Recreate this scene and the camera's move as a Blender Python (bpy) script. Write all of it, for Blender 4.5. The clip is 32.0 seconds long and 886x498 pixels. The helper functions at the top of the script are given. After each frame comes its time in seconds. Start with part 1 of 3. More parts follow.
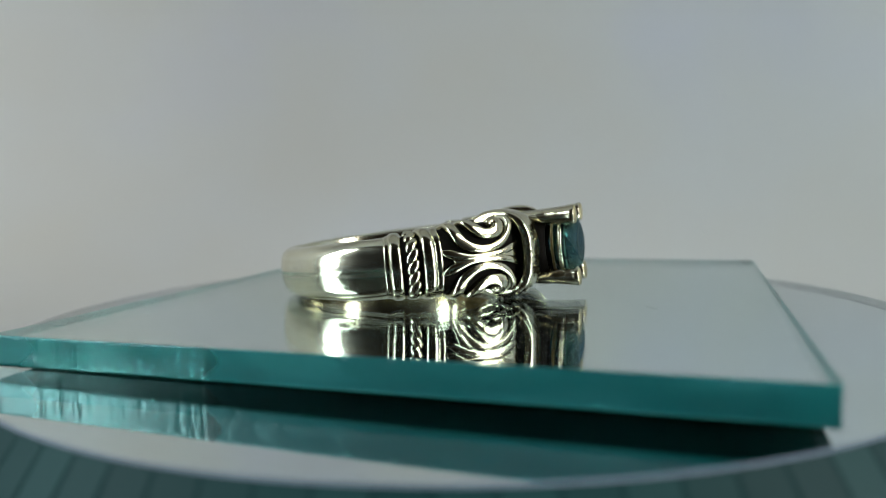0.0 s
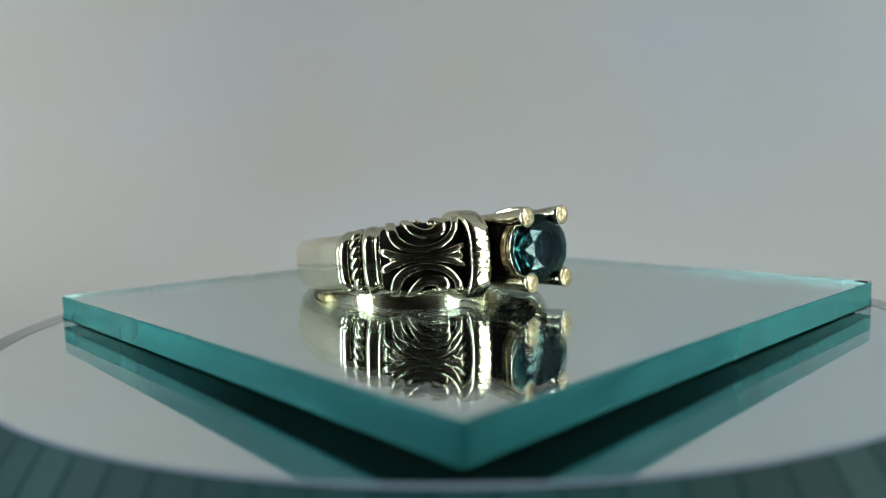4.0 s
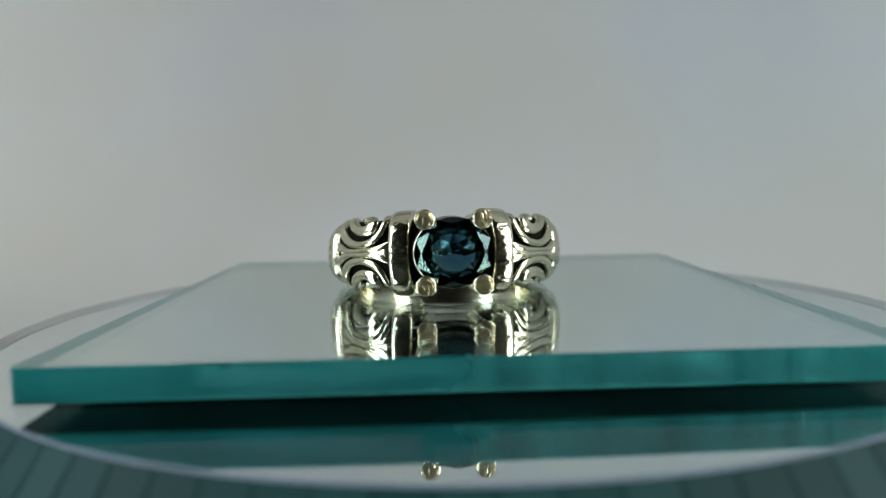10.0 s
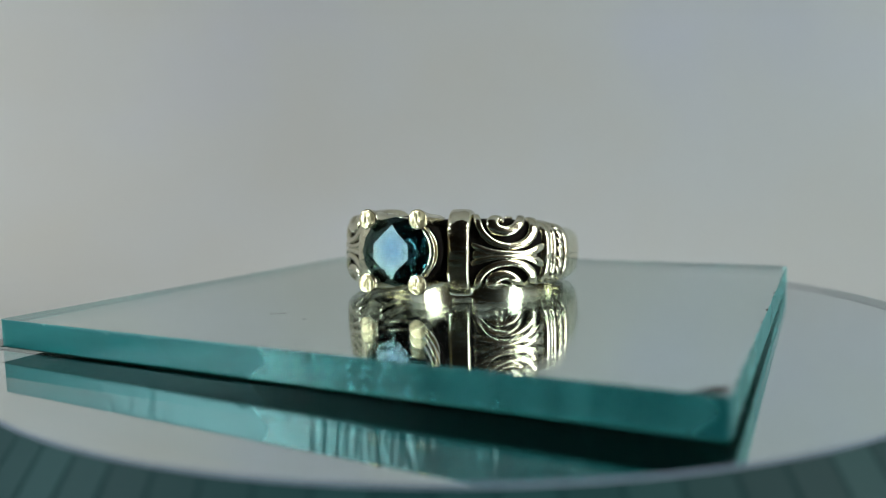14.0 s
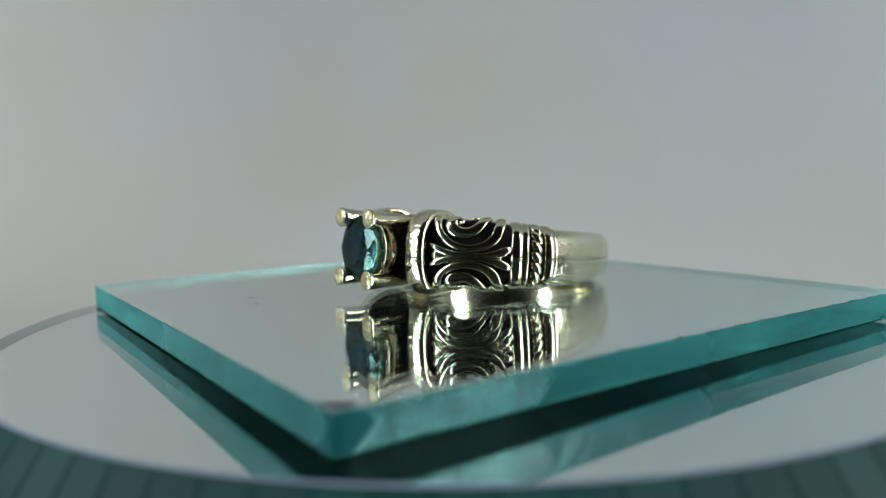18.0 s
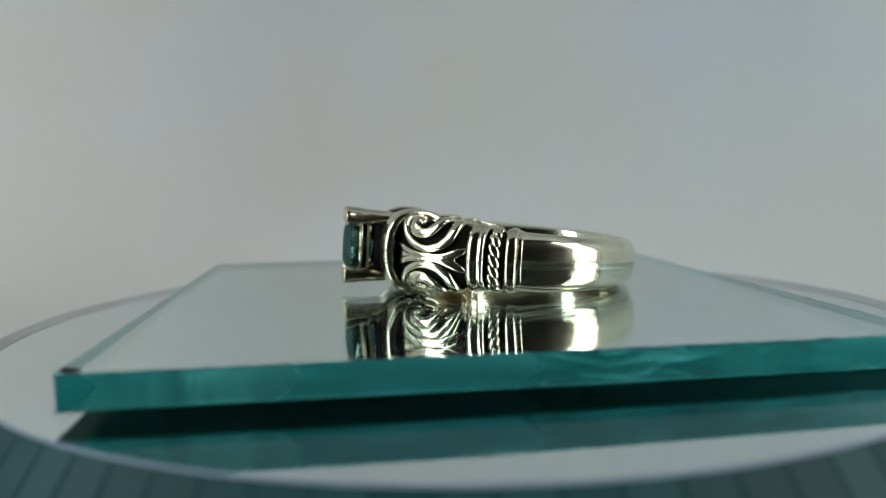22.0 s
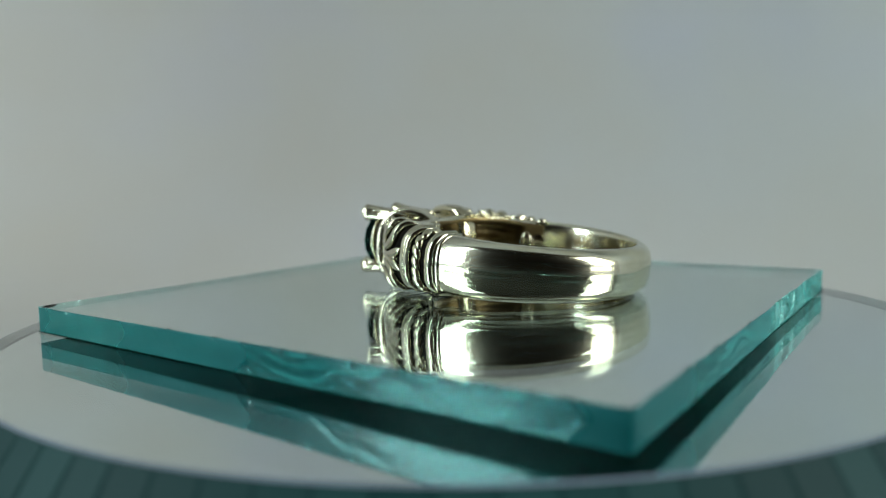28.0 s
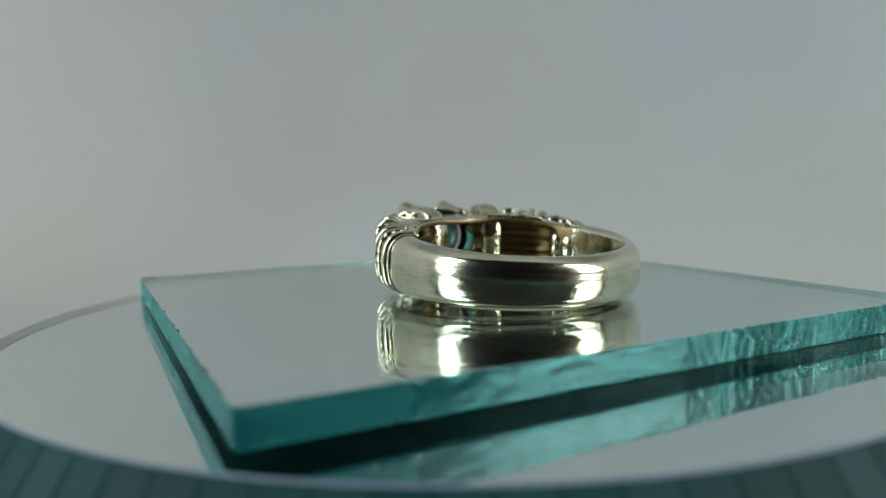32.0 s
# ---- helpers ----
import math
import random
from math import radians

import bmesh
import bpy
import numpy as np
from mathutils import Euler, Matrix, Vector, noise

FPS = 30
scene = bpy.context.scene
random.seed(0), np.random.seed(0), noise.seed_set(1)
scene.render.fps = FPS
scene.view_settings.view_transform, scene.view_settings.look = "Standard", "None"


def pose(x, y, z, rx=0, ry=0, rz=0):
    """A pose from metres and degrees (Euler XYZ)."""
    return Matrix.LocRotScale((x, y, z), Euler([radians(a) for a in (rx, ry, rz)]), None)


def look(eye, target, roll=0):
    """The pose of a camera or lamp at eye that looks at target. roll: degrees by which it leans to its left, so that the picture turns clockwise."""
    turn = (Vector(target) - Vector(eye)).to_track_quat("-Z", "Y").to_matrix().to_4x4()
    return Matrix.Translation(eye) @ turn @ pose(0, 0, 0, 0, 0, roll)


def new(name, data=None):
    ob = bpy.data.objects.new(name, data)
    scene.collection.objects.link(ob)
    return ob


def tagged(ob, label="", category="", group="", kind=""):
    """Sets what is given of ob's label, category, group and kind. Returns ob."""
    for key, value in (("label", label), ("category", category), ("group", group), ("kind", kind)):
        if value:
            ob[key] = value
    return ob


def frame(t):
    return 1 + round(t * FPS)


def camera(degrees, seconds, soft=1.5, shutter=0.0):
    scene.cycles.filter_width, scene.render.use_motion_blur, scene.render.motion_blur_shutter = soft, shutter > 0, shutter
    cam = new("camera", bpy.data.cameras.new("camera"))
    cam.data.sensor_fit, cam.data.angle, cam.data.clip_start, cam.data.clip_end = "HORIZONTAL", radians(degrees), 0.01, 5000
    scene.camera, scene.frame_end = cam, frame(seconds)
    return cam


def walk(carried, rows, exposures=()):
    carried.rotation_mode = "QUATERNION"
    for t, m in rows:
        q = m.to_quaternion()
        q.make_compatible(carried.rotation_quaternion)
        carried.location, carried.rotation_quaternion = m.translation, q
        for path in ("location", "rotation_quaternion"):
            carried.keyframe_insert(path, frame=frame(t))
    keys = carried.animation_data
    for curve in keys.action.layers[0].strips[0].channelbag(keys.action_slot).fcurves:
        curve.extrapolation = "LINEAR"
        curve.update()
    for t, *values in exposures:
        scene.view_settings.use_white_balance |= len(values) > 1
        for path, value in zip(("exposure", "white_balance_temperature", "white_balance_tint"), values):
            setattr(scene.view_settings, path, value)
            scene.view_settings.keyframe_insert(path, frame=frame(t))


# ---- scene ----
cam = camera(62.02, 32.0, soft=1.05)
cam.data.dof.use_dof, cam.data.dof.focus_distance, cam.data.dof.aperture_fstop = True, 0.056, 27.0
MM = 0.001
EYE = Vector((0.0, -65.157, 9.713)) * MM
YAW, PITCH, ROLL = radians(-1.601), radians(5.428), -1.252
AHEAD = Vector((math.sin(YAW) * math.cos(PITCH), math.cos(YAW) * math.cos(PITCH), -math.sin(PITCH)))
CAM_POSE = look(EYE, EYE + AHEAD, ROLL)
walk(cam, [(0.0, CAM_POSE), (32.0, CAM_POSE)], exposures=[(0.0, -0.09, 6500, 8), (25.5, -0.11, 6500, 8), (28.0, -0.20, 6500, 2.5), (32.0, -0.24, 6500, 4.5)])

# ---- world and light ----
world = bpy.data.worlds.new("room_air")
scene.world = world
world.use_nodes = True
world.node_tree.nodes["Background"].inputs["Color"].default_value = (0.5, 0.55, 0.6, 1)
world.node_tree.nodes["Background"].inputs["Strength"].default_value = 0.02


def area_lamp(name, eye, target, width, height, watts, colour):
    data = bpy.data.lights.new(name, "AREA")
    data.shape, data.size, data.size_y = "RECTANGLE", width, height
    data.energy, data.color = watts, colour
    ob = new(name, data)
    ob.matrix_world = look(eye, target)
    return ob


# two soft lamps flank the camera
LAMPS = (("left", Vector((-0.396, -0.178, 0.215)), 0.12, 2.80, (0.83, 0.935, 0.985)), ("right", Vector((0.386, -0.184, 0.215)), 0.145, 2.78, (0.955, 0.97, 0.965)))
for side_name, lamp_at, lamp_width, watts, lamp_colour in LAMPS:
    area_lamp(side_name + "_lamp_light", lamp_at, (0, 0.30, lamp_at.z), lamp_width, 0.44, watts, lamp_colour)


# ---- materials ----
def material(name):
    mat = bpy.data.materials.new(name)
    mat.use_nodes = True
    tree = mat.node_tree
    return mat, tree, tree.nodes["Principled BSDF"]


def node(tree, kind, **inputs):
    n = tree.nodes.new(kind)
    for key, value in inputs.items():
        n.inputs[key.replace("_", " ")].default_value = value
    return n


def ramp(tree, source, stops):
    n = tree.nodes.new("ShaderNodeValToRGB")
    while len(n.color_ramp.elements) < len(stops):
        n.color_ramp.elements.new(0.5)
    for e, (p, c) in zip(n.color_ramp.elements, stops):
        e.position, e.color = p, c
    tree.links.new(source, n.inputs["Fac"])
    return n


def noise_node(tree, scale, detail=4.0, rough=0.55, stretch=None):
    co = tree.nodes.new("ShaderNodeTexCoord")
    n = node(tree, "ShaderNodeTexNoise", Scale=scale, Detail=detail, Roughness=rough)
    if stretch:
        mp = node(tree, "ShaderNodeMapping")
        mp.inputs["Scale"].default_value = stretch
        tree.links.new(co.outputs["Object"], mp.inputs["Vector"])
        tree.links.new(mp.outputs["Vector"], n.inputs["Vector"])
    else:
        tree.links.new(co.outputs["Object"], n.inputs["Vector"])
    return n


def bump(tree, bsdf, source, distance, strength=1.0):
    b = node(tree, "ShaderNodeBump", Strength=strength, Distance=distance)
    tree.links.new(source, b.inputs["Height"])
    tree.links.new(b.outputs["Normal"], bsdf.inputs["Normal"])
    return b


def mix_factor(tree, source, lo, hi):
    n = node(tree, "ShaderNodeMapRange")
    n.inputs["To Min"].default_value, n.inputs["To Max"].default_value = lo, hi
    tree.links.new(source, n.inputs["Value"])
    return n.outputs["Result"]


def g(v):
    return (v, v, v, 1)


def silver_material(name, colour, rough_lo, rough_hi, grain, waves, hammer=0.0):
    """Hand-polished silver: fine grain, soft waves, a little tarnish and scratches."""
    mat, tree, b = material(name)
    b.inputs["Metallic"].default_value = 1.0
    n1 = noise_node(tree, 900.0, 6.0)
    n2 = noise_node(tree, 220.0, 3.0)
    n3 = noise_node(tree, 500.0, 5.0, 0.7, stretch=(0.35, 0.35, 2.5))
    dark = tuple(c * k for c, k in zip(colour, (0.80, 0.77, 0.68)))
    r = ramp(tree, n2.outputs["Fac"], [(0.3, (*dark, 1)), (0.58, (*colour, 1))])
    tree.links.new(r.outputs["Color"], b.inputs["Base Color"])
    tree.links.new(mix_factor(tree, n3.outputs["Fac"], rough_lo, rough_hi), b.inputs["Roughness"])
    b1 = bump(tree, b, n1.outputs["Fac"], grain * MM)
    b2 = node(tree, "ShaderNodeBump", Strength=1.0, Distance=waves * MM)
    tree.links.new(n2.outputs["Fac"], b2.inputs["Height"])
    tree.links.new(b2.outputs["Normal"], b1.inputs["Normal"])
    # sparse fine scratches
    n4 = noise_node(tree, 260.0, 2.0, 0.4, stretch=(1.0, 1.0, 2.5))
    r4 = ramp(tree, n4.outputs["Fac"], [(0.485, g(1)), (0.5, g(0)), (0.515, g(1))])
    b3 = node(tree, "ShaderNodeBump", Strength=0.7, Distance=0.005 * MM)
    tree.links.new(r4.outputs["Color"], b3.inputs["Height"])
    tree.links.new(b3.outputs["Normal"], b2.inputs["Normal"])
    if hammer:
        v = node(tree, "ShaderNodeTexVoronoi", Scale=1900.0)
        co = tree.nodes.new("ShaderNodeTexCoord")
        mp = node(tree, "ShaderNodeMapping")
        mp.inputs["Scale"].default_value = (1.0, 0.5, 1.6)
        tree.links.new(co.outputs["Object"], mp.inputs["Vector"])
        tree.links.new(mp.outputs["Vector"], v.inputs["Vector"])
        b4 = node(tree, "ShaderNodeBump", Strength=1.0, Distance=hammer * MM)
        tree.links.new(v.outputs["Distance"], b4.inputs["Height"])
        tree.links.new(b4.outputs["Normal"], b3.inputs["Normal"])
    return mat


def glass_material(name, colour, rough=0.0, waves=0.0, scale=900.0, stretch=None, ior=1.52):
    mat = bpy.data.materials.new(name)
    mat.use_nodes = True
    tree = mat.node_tree
    tree.nodes.remove(tree.nodes["Principled BSDF"])
    gl = node(tree, "ShaderNodeBsdfGlass", Roughness=rough, IOR=ior)
    gl.inputs["Color"].default_value = (*colour, 1)
    tree.links.new(gl.outputs["BSDF"], tree.nodes["Material Output"].inputs["Surface"])
    if waves:
        n = noise_node(tree, scale, 3.0, stretch=stretch)
        bump(tree, gl, n.outputs["Fac"], waves * MM)
    return mat


def dusty(mat, lo, hi):
    """A thin uneven film of dust on glass."""
    tree = mat.node_tree
    glass = [n for n in tree.nodes if n.type == "BSDF_GLASS"][0]
    film = node(tree, "ShaderNodeBsdfDiffuse")
    film.inputs["Color"].default_value = (0.62, 0.66, 0.62, 1)
    mx = node(tree, "ShaderNodeMixShader")
    n = noise_node(tree, 130.0, 6.0, 0.65)
    tree.links.new(mix_factor(tree, n.outputs["Fac"], lo, hi), mx.inputs["Fac"])
    tree.links.new(glass.outputs["BSDF"], mx.inputs[1])
    tree.links.new(film.outputs["BSDF"], mx.inputs[2])
    tree.links.new(mx.outputs["Shader"], tree.nodes["Material Output"].inputs["Surface"])


def plain_material(name, colour, rough, spread=0.85, scale=60.0, grain=0.0, metallic=0.0):
    mat, tree, b = material(name)
    n = noise_node(tree, scale, 5.0)
    r = ramp(tree, n.outputs["Fac"], [(0.3, (*[c * spread for c in colour], 1)), (0.7, (*colour, 1))])
    tree.links.new(r.outputs["Color"], b.inputs["Base Color"])
    b.inputs["Roughness"].default_value = rough
    b.inputs["Metallic"].default_value = metallic
    if grain:
        n2 = noise_node(tree, scale * 12, 4.0)
        bump(tree, b, n2.outputs["Fac"], grain)
    return mat


RELIEF = silver_material("patinated_silver", (0.61, 0.585, 0.445), 0.10, 0.22, 0.012, 0.10)
SILVER = silver_material("polished_silver", (0.77, 0.755, 0.60), 0.11, 0.23, 0.006, 0.03)
WORN = silver_material("worn_silver", (0.66, 0.62, 0.47), 0.09, 0.24, 0.022, 0.22, 0.036)
FILED = silver_material("filed_silver", (0.60, 0.53, 0.32), 0.24, 0.46, 0.03, 0.20, 0.03)
# tarnish, its colour darkened further to hold the shade of the hollow
SHADED_TARNISH = silver_material("shaded_tarnished_silver", (0.24, 0.18, 0.085), 0.30, 0.60, 0.06, 0.30)
OXIDE = plain_material("blackened_silver", (0.008, 0.007, 0.005), 0.75, 0.4, 900.0, 0.00002, 0.0)
OXIDE.node_tree.nodes["Principled BSDF"].inputs["Specular IOR Level"].default_value = 0.08
TOP_GLASS = glass_material("clear_mirror_glass", (0.94, 0.985, 0.975))
dusty(TOP_GLASS, 0.0, 0.008)


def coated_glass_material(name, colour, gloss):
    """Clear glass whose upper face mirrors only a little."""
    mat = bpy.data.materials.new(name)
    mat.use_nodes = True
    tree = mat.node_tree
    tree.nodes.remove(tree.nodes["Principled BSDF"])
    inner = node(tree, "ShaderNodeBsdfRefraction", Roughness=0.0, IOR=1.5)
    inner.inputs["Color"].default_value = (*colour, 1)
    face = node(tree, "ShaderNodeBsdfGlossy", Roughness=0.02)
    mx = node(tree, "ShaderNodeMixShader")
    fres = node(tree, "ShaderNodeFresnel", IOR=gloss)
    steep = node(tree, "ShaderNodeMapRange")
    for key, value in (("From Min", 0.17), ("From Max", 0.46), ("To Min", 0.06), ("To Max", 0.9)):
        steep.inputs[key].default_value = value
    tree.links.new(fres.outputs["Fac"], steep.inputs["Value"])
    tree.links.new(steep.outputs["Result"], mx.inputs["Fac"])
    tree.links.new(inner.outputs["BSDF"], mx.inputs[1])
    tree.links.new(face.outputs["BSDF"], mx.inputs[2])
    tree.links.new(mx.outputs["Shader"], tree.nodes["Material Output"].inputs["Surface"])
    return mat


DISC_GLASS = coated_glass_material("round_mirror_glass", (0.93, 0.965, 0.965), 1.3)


def edge_material(name, colour, tint, share, streak, rough=0.05, waves=0.06, dark=0.55):
    """A cut glass edge: partly clear green glass, partly ground and cloudy."""
    mat = glass_material(name, tint, rough, waves, 600.0)
    tree = mat.node_tree
    glass = [n for n in tree.nodes if n.type == "BSDF_GLASS"][0]
    dif = node(tree, "ShaderNodeBsdfPrincipled", Roughness=0.25)
    dif.inputs["Specular IOR Level"].default_value = 0.2
    n1 = noise_node(tree, 240.0, 5.0, 0.6, stretch=streak)
    r = ramp(tree, n1.outputs["Fac"], [(0.28, (*[c * dark for c in colour], 1)), (0.5, (*colour, 1)), (0.72, (*[min(1, c * 1.5 + 0.03) for c in colour], 1))])
    tree.links.new(r.outputs["Color"], dif.inputs["Base Color"])
    n2 = noise_node(tree, 420.0, 4.0)
    bump(tree, dif, n2.outputs["Fac"], 0.05 * MM)
    mx = node(tree, "ShaderNodeMixShader")
    n3 = noise_node(tree, 160.0, 3.0)
    tree.links.new(mix_factor(tree, n3.outputs["Fac"], share - 0.1, share + 0.1), mx.inputs["Fac"])
    tree.links.new(glass.outputs["BSDF"], mx.inputs[1])
    tree.links.new(dif.outputs["BSDF"], mx.inputs[2])
    tree.links.new(mx.outputs["Shader"], tree.nodes["Material Output"].inputs["Surface"])
    return mat


EDGE_GLASS = edge_material("green_glass_edge", (0.012, 0.21, 0.22), (0.40, 0.90, 0.88), 0.40, (0.5, 0.5, 3.0), 0.28, 0.02, 0.75)
# broken edge, its colour lightened for light caught at grazing angles
BROKEN_GLASS = edge_material("broken_glass_edge", (0.030, 0.28, 0.275), (0.46, 0.94, 0.905), 0.38, (2.4, 2.4, 0.6), 0.20, 0.03, 0.55)
WAVE_GLASS = edge_material("rippled_glass_edge", (0.014, 0.24, 0.245), (0.42, 0.92, 0.90), 0.36, (0.5, 0.5, 2.0), 0.16, 0.03, 0.5)

# splintered edge: glints of its facets are partly put into the pale colour
CRYSTAL_GLASS = edge_material("splintered_glass_edge", (0.13, 0.50, 0.47), (0.56, 0.97, 0.93), 0.40, (2.0, 2.0, 0.8), 0.10, 0.05, 0.3)


def cracks(mat, scale, width, stretch):
    """Dark hair cracks through the cloudy share of a broken edge."""
    tree = mat.node_tree
    v = node(tree, "ShaderNodeTexVoronoi", Scale=scale)
    v.feature = "DISTANCE_TO_EDGE"
    co = tree.nodes.new("ShaderNodeTexCoord")
    n = noise_node(tree, 300.0, 3.0)
    warp = tree.nodes.new("ShaderNodeVectorMath")
    warp.operation = "MULTIPLY_ADD"
    warp.inputs[1].default_value = (0.004, 0.004, 0.004)
    tree.links.new(n.outputs["Color"], warp.inputs[0])
    tree.links.new(co.outputs["Object"], warp.inputs[2])
    mp = node(tree, "ShaderNodeMapping")
    mp.inputs["Scale"].default_value = stretch
    tree.links.new(warp.outputs["Vector"], mp.inputs["Vector"])
    tree.links.new(mp.outputs["Vector"], v.inputs["Vector"])
    gate = noise_node(tree, 190.0, 2.0)
    wide = mix_factor(tree, gate.outputs["Fac"], -width, width * 2.2)
    near = tree.nodes.new("ShaderNodeMath")
    near.operation = "LESS_THAN"
    tree.links.new(v.outputs["Distance"], near.inputs[0])
    tree.links.new(wide, near.inputs[1])
    out = tree.nodes["Material Output"].inputs["Surface"]
    whole = out.links[0].from_socket
    dark = node(tree, "ShaderNodeBsdfPrincipled", Roughness=0.3)
    dark.inputs["Base Color"].default_value = (0.012, 0.075, 0.07, 1)
    mx = node(tree, "ShaderNodeMixShader")
    soft = tree.nodes.new("ShaderNodeMath")
    soft.operation = "MULTIPLY"
    soft.inputs[1].default_value = 0.3
    tree.links.new(near.outputs["Value"], soft.inputs[0])
    tree.links.new(soft.outputs["Value"], mx.inputs["Fac"])
    tree.links.new(whole, mx.inputs[1])
    tree.links.new(dark.outputs["BSDF"], mx.inputs[2])
    tree.links.new(mx.outputs["Shader"], out)


cracks(BROKEN_GLASS, 600.0, 0.035, (1.0, 1.0, 0.35))
cracks(CRYSTAL_GLASS, 500.0, 0.04, (1.0, 1.0, 0.6))
cracks(WAVE_GLASS, 600.0, 0.04, (0.14, 0.14, 1.1))
# metallic disc wall, added to brighten the far edge seen through the glass
DISC_EDGE = plain_material("added_reflective_edge", (0.80, 0.84, 0.84), 0.22, 0.9, 200.0, 0.0, 1.0)
DISC_BEVEL = plain_material("ground_bevel", (0.20, 0.25, 0.32), 0.4, 0.8, 200.0)
FOIL = plain_material("mirror_foil", (0.93, 0.94, 0.94), 0.015, 0.98, 100.0, 0.0, 1.0)
BACKING = plain_material("dark_mirror_backing", (0.004, 0.055, 0.042), 0.6)
BACKING.node_tree.nodes["Principled BSDF"].inputs["Specular IOR Level"].default_value = 0.05
CHIP = plain_material("dark_chip", (0.012, 0.018, 0.017), 0.6)
def paper_material():
    mat, tree, b = material("white_paper")
    n = noise_node(tree, 9.0, 3.0, 0.5)
    r = ramp(tree, n.outputs["Fac"], [(0.30, (0.785, 0.77, 0.72, 1)), (0.5, (0.79, 0.80, 0.79, 1)), (0.70, (0.765, 0.785, 0.86, 1))])
    tree.links.new(r.outputs["Color"], b.inputs["Base Color"])
    b.inputs["Roughness"].default_value = 0.9
    n2 = noise_node(tree, 400.0, 4.0)
    bump(tree, b, n2.outputs["Fac"], 0.04 * MM)
    # thin enough for lamplight to come through
    tl = node(tree, "ShaderNodeBsdfTranslucent")
    tl.inputs["Color"].default_value = (0.80, 0.81, 0.80, 1)
    mx = node(tree, "ShaderNodeMixShader", Fac=0.2)
    tree.links.new(b.outputs["BSDF"], mx.inputs[1])
    tree.links.new(tl.outputs["BSDF"], mx.inputs[2])
    tree.links.new(mx.outputs["Shader"], tree.nodes["Material Output"].inputs["Surface"])
    return mat


PAPER = paper_material()
TABLE = plain_material("dark_table", (0.05, 0.06, 0.06), 0.5, 0.7, 25.0)
WALL = plain_material("dim_room_wall", (0.17, 0.10, 0.045), 0.9, 0.85, 3.0)
LAMP_BODY = plain_material("lamp_plastic", (0.08, 0.08, 0.085), 0.4)
DUST = plain_material("grey_dust", (0.30, 0.30, 0.29), 0.9)
GEM = glass_material("teal_sapphire", (0.37, 0.505, 0.515), 0.0, ior=1.77)


def colour_zones(mat, centre, radius, inner, outer):
    """A stone that is bluer in its heart than towards its girdle."""
    tree = mat.node_tree
    co = tree.nodes.new("ShaderNodeTexCoord")
    mp = node(tree, "ShaderNodeMapping")
    mp.inputs["Scale"].default_value = (1 / radius,) * 3
    mp.inputs["Location"].default_value = [-c / radius for c in centre]
    gr = tree.nodes.new("ShaderNodeTexGradient")
    gr.gradient_type = "SPHERICAL"
    tree.links.new(co.outputs["Object"], mp.inputs["Vector"])
    tree.links.new(mp.outputs["Vector"], gr.inputs["Vector"])
    r = ramp(tree, gr.outputs["Fac"], [(0.1, (*outer, 1)), (0.55, (*inner, 1))])
    glass = [n for n in tree.nodes if n.type == "BSDF_GLASS"][0]
    tree.links.new(r.outputs["Color"], glass.inputs["Color"])


colour_zones(GEM, (0.0003, -0.0150, 0.0005), 0.0034, (0.19, 0.325, 0.43), (0.42, 0.58, 0.49))


# ---- helpers for meshes ----
def mesh_object(name, bm, mats, parent=None, smooth=True):
    me = bpy.data.meshes.new(name)
    bm.normal_update()
    bm.to_mesh(me)
    bm.free()
    for m in (mats if isinstance(mats, (list, tuple)) else [mats]):
        me.materials.append(m)
    if smooth is not None:
        for p in me.polygons:
            p.use_smooth = smooth
    ob = new(name, me)
    if parent:
        ob.parent = parent
    return ob


def part(name, bm, mats, parent, label="", smooth=True):
    return tagged(mesh_object(name, bm, mats, parent, smooth), label)


def loft(bm, loops, closed=True, caps=False, mat=0):
    """Joins loops of equally many points by quads."""
    rows = [[bm.verts.new(p) for p in lp] for lp in loops]
    n = len(rows[0])
    for a, b in zip(rows[:-1], rows[1:]):
        for i in range(n if closed else n - 1):
            f = bm.faces.new((a[i], a[(i + 1) % n], b[(i + 1) % n], b[i]))
            f.material_index = mat
    if caps:
        for lp, flip in ((rows[0], True), (rows[-1], False)):
            f = bm.faces.new(lp[::-1] if flip else lp)
            f.material_index = mat
    return rows


def box(bm, x0, x1, y0, y1, z0, z1):
    return loft(bm, [[Vector(p) for p in ((x0, y0, z), (x1, y0, z), (x1, y1, z), (x0, y1, z))] for z in (z0, z1)], caps=True)


def lathe(profile, steps=64, close=False):
    """Turns a profile of (radius, height) about the z axis."""
    bm = bmesh.new()
    loops = [[Vector((r * math.cos(2 * math.pi * i / steps), r * math.sin(2 * math.pi * i / steps), z)) for i in range(steps)] for r, z in profile]
    loft(bm, loops, caps=not close)
    return bm


# ---- setting ----
bm = bmesh.new()
box(bm, -0.9, 0.9, -0.7, 0.9, -0.060, -0.030)
tagged(mesh_object("table", bm, TABLE, smooth=False), "dark table top under the turntable", "table", kind="structure")
